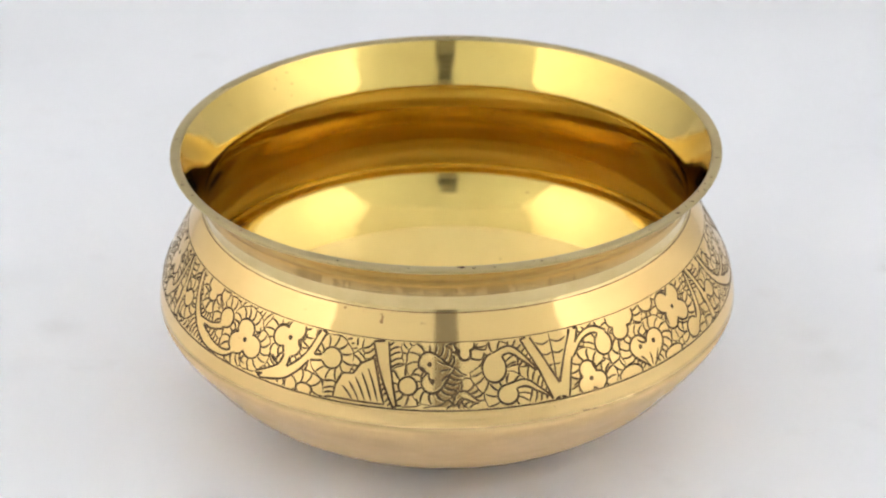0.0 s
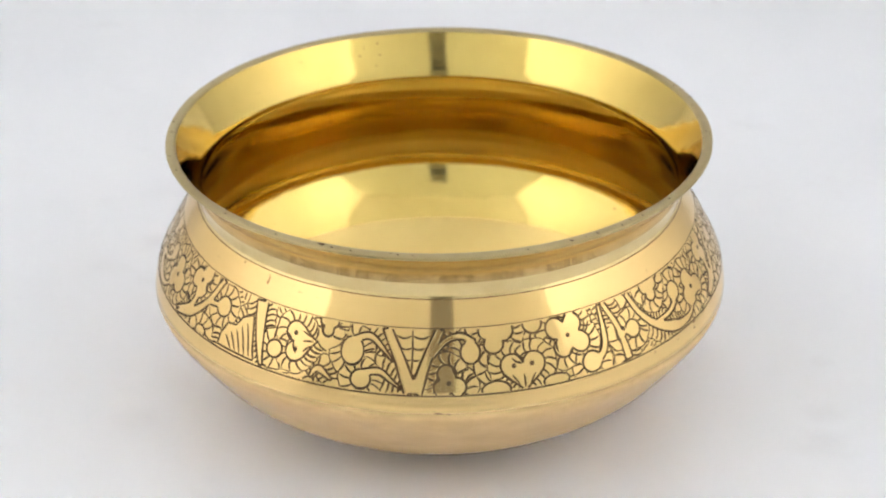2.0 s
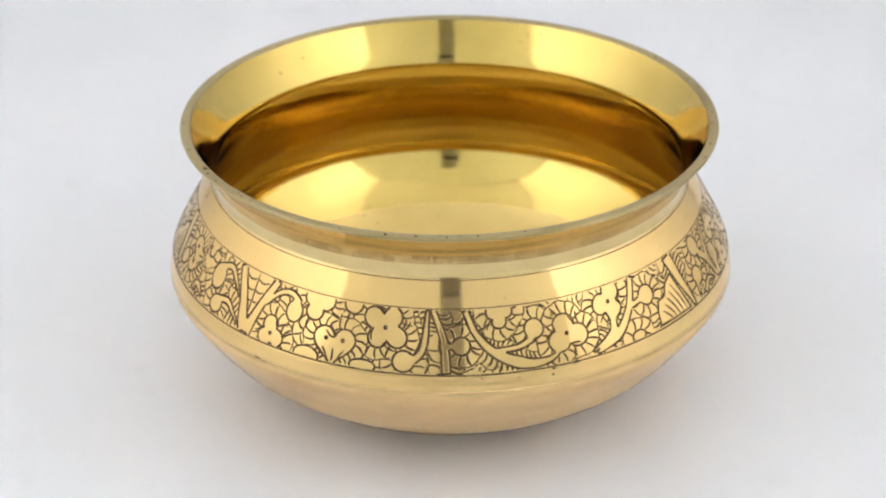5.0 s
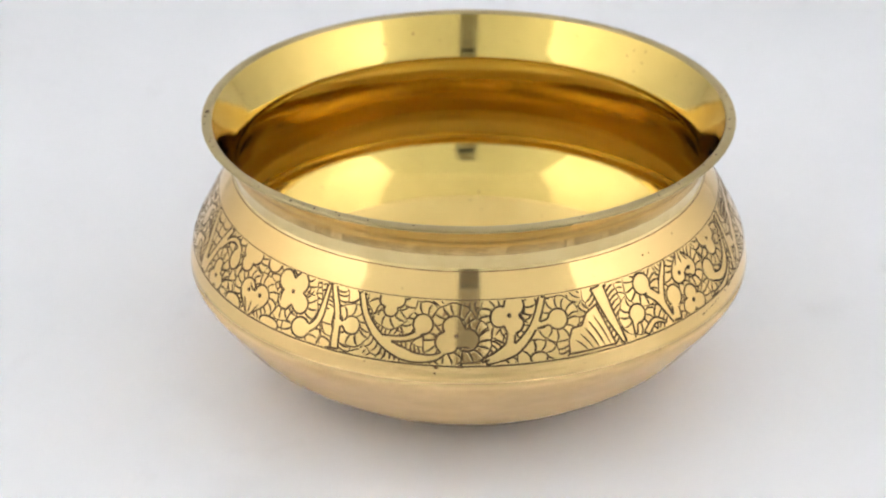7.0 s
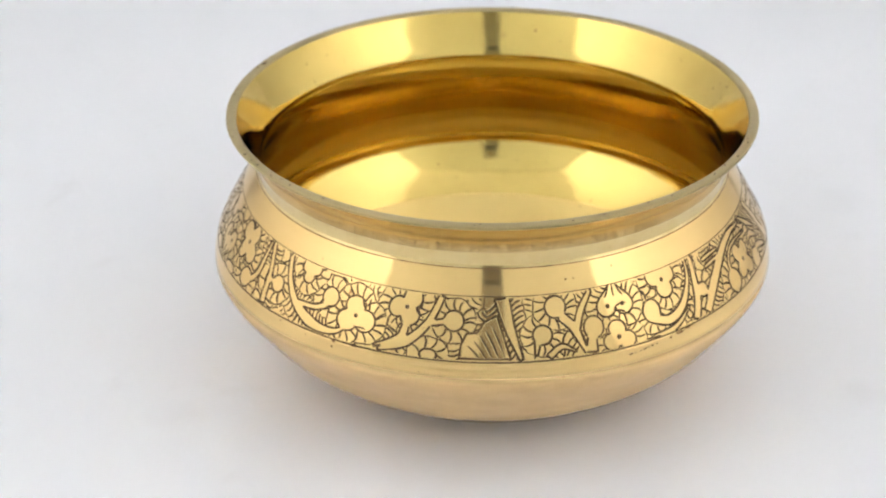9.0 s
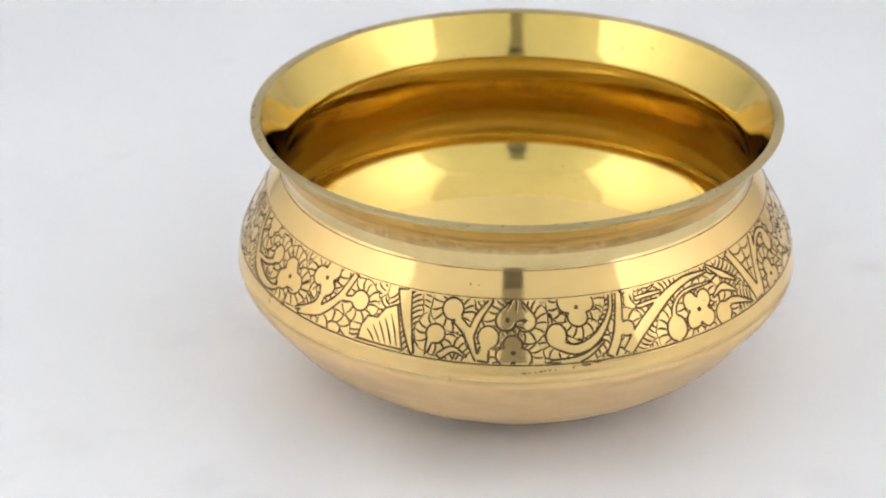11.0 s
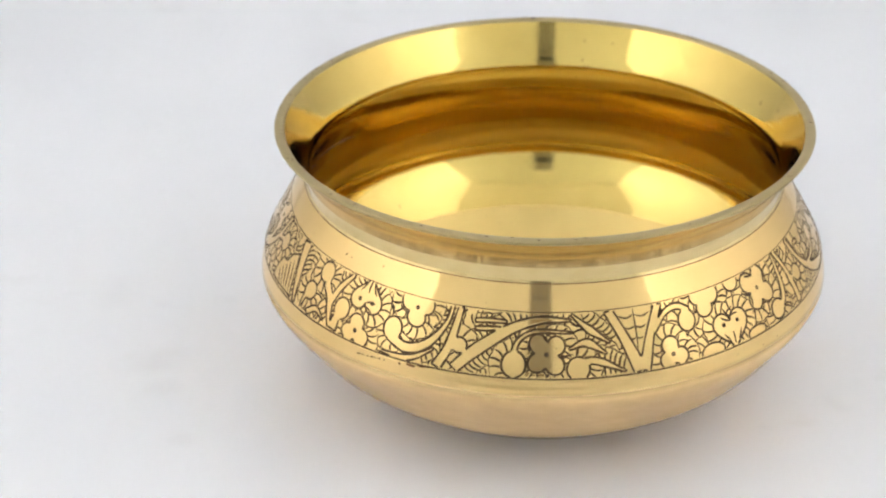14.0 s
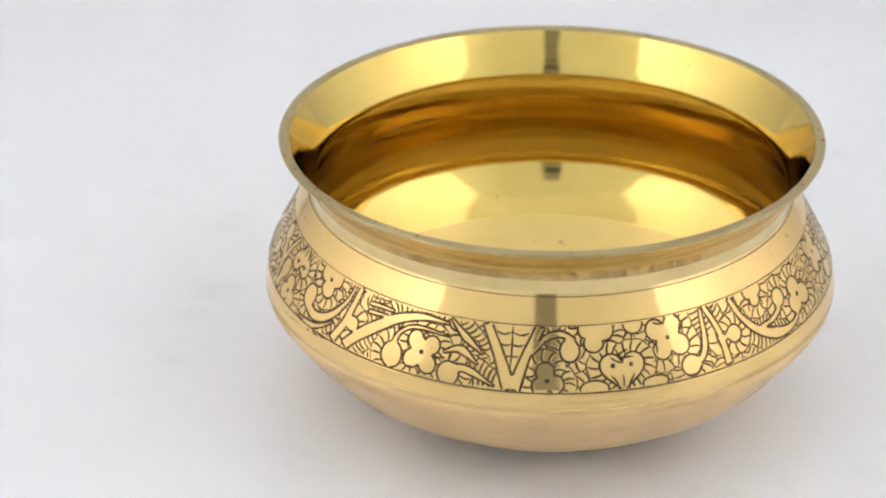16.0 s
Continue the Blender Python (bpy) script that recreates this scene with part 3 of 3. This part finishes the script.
for j, q in enumerate(strokes):
    for r in runs(q, ok[13 * j:13 * j + 13]):
        if len(r) > 2:
            cut(bm, r, 0.62)
tagged(part("filling_stroke", bm, MAT_PATINA, band, "short dark filling strokes"), kind="stuff")


tagged(part("burr", BURR, MAT_BRASS, band, "thin raised brass burrs along the cuts"), kind="stuff")


# border lines, cut a little unsteadily
def border(w, width, shake, mat=MAT_PATINA, teeth=0.0):
    bm = bmesh.new()
    u = np.linspace(0, ROUND, 3600 if teeth else 900)
    line = [(x, w + shake * noise.noise((x * 0.5, w, 0.0)) + shake * 0.6 * noise.noise((x * 2.2, w, 4.0)) + teeth * abs(math.sin(math.pi * x / 1.15))) for x in u]
    cut(bm, line, width, False)
    part("border_line", bm, mat, band)


border(-0.15, 0.46, 0.12, teeth=0.42)
border(MM_V - 0.1, 0.34, 0.10)


# ---- wear on the bowl ----
m, n, l, p = material("brown_tarnish")
l.new(ramp(n, l, noise_node(n, l, 500, 4), [(0.3, (0.10, 0.045, 0.015)), (0.75, (0.32, 0.17, 0.06))]), p.inputs["Base Color"])
p.inputs["Metallic"].default_value, p.inputs["Roughness"].default_value = 0.6, 0.45
MAT_TARNISH = m
border((0.0805 - BAND_LOW) / (BAND_HIGH - BAND_LOW) * MM_V, 0.40, 0.02, MAT_TARNISH)


def stain(a, w, width, height, tilt=0.0, mat=MAT_TARNISH, name="tarnish_stain", label="small brown tarnish stain"):
    """An uneven thin patch on the outer wall, w mm above the band's lower border."""
    bm = bmesh.new()
    mid = np.array((a * MM_A, w))
    hub = bm.verts.new(on_wall(*mid, 4e-5))
    th = np.linspace(0, 2 * math.pi, 19)[:-1]
    r = np.array([1 + 0.75 * noise.noise((a * 3.1, math.cos(t) * 1.9, math.sin(t) * 1.9)) for t in th])
    q = mid + turned(np.stack([width / 2 * r * np.cos(th), height / 2 * r * np.sin(th)], 1), tilt)
    edge = [bm.verts.new(on_wall(*x, 1.5e-5)) for x in q]
    for i in range(18):
        bm.faces.new((hub, edge[i], edge[(i + 1) % 18]))
    part(name, bm, mat, bowl, label)


stain(66.4, -0.9, 3.4, 1.0, -6)
stain(69.0, -0.4, 4.6, 0.9, 3)
stain(64.2, -1.5, 1.0, 1.2)
stain(356.2, -0.7, 1.6, 0.8)
stain(0.6, -0.3, 3.0, 0.7, 4)
stain(355.9, -3.0, 0.8, 1.2)
stain(43.6, 27.2, 0.6, 0.7)
stain(45.4, 27.0, 0.4, 0.6, 20)
stain(297.3, -6.6, 4.2, 0.7, -4, MAT_PATINA, "scratch", "short dark scratch")
stain(299.0, -6.9, 1.6, 0.6, -14, MAT_PATINA, "scratch", "short dark scratch")
for k in range(9):
    stain(54.6 + 0.75 * k + 0.3 * math.sin(5 * k), -3.2 + 0.16 * k, 0.55 + 0.3 * (k % 3 == 1), 0.55, 0, MAT_PATINA, "pit", "tiny dark pit")
for k in range(12):
    stain(dice.uniform(0, 360), -dice.uniform(1.0, 9.5), dice.uniform(0.25, 0.45), dice.uniform(0.25, 0.4), 0, MAT_TARNISH, "pit", "tiny brown pit")


def inside_stain(a, z, width, height):
    """A thin dark streak on the inner wall, a in degrees round the bowl, sizes in metres."""
    bm = bmesh.new()
    zs, rs = [q[1] for q in inner[::-1]], [q[0] for q in inner[::-1]]
    rows = []
    for i in range(25):
        t = i / 24
        half = height / 2 * math.sin(math.pi * t) ** 0.6 * (1 + 0.6 * noise.noise((t * 6, a, 1.0)))
        b = radians(a) + (t - 0.5) * width / 0.1
        row = []
        for side in (-1, 0, 1):
            zz = z + side * half + 0.0015 * math.sin(3 * t)
            r = float(np.interp(zz, zs, rs)) - (6e-5 if side == 0 else 3e-5)
            r += dent(b, r, zz)
            row.append(bm.verts.new((r * math.cos(b), r * math.sin(b), zz)))
        rows.append(row)
    for p0, p1 in zip(rows, rows[1:]):
        bm.faces.new((p0[0], p0[1], p1[1], p1[0]))
        bm.faces.new((p0[1], p0[2], p1[2], p1[1]))
    part("inside_streak", bm, MAT_TARNISH, bowl, "dark brown streak inside")


inside_stain(332, 0.0655, 0.030, 0.0016)
inside_stain(342, 0.0615, 0.016, 0.0010)


def rim_nick(a, r, size):
    bm = bmesh.new()
    th = np.linspace(0, 2 * math.pi, 9)[:-1]
    mid = (r * math.cos(a), r * math.sin(a), 0.1021)
    hub = bm.verts.new(mid)
    edge = [bm.verts.new((mid[0] + size * (1 + 0.5 * math.sin(3 * t + a)) * math.cos(t), mid[1] + 0.7 * size * math.sin(t), 0.10195)) for t in th]
    for i in range(8):
        bm.faces.new((hub, edge[i], edge[(i + 1) % 8]))
    part("nick", bm, MAT_PATINA, bowl, "dark nick in the rim")


for k in range(34):
    rim_nick(dice.uniform(0, 2 * math.pi), dice.uniform(0.0972, 0.0992), dice.uniform(0.00025, 0.0006))


rim_nick(radians(274.3), 0.0978, 0.0013)
rim_nick(radians(276.6), 0.0986, 0.0007)
rim_nick(radians(324.0), 0.0990, 0.0008)
rim_nick(radians(330.0), 0.0988, 0.0007)
rim_nick(radians(351.4), 0.0982, 0.0006)


# ---- what moves ----
def motions():
    turn, place = [], []
    for k in range(17):
        a = SPIN * k
        b = radians(OFF_ANGLE - a)
        turn.append((float(k), pose(0, 0, 0, 0, 0, -a)))
        place.append((float(k), pose(OFF_CENTRE * math.cos(b), OFF_CENTRE * math.sin(b), 0.0003, 0, 0, -a)))
    walk(turntable, turn)
    walk(bowl, place)


motions()
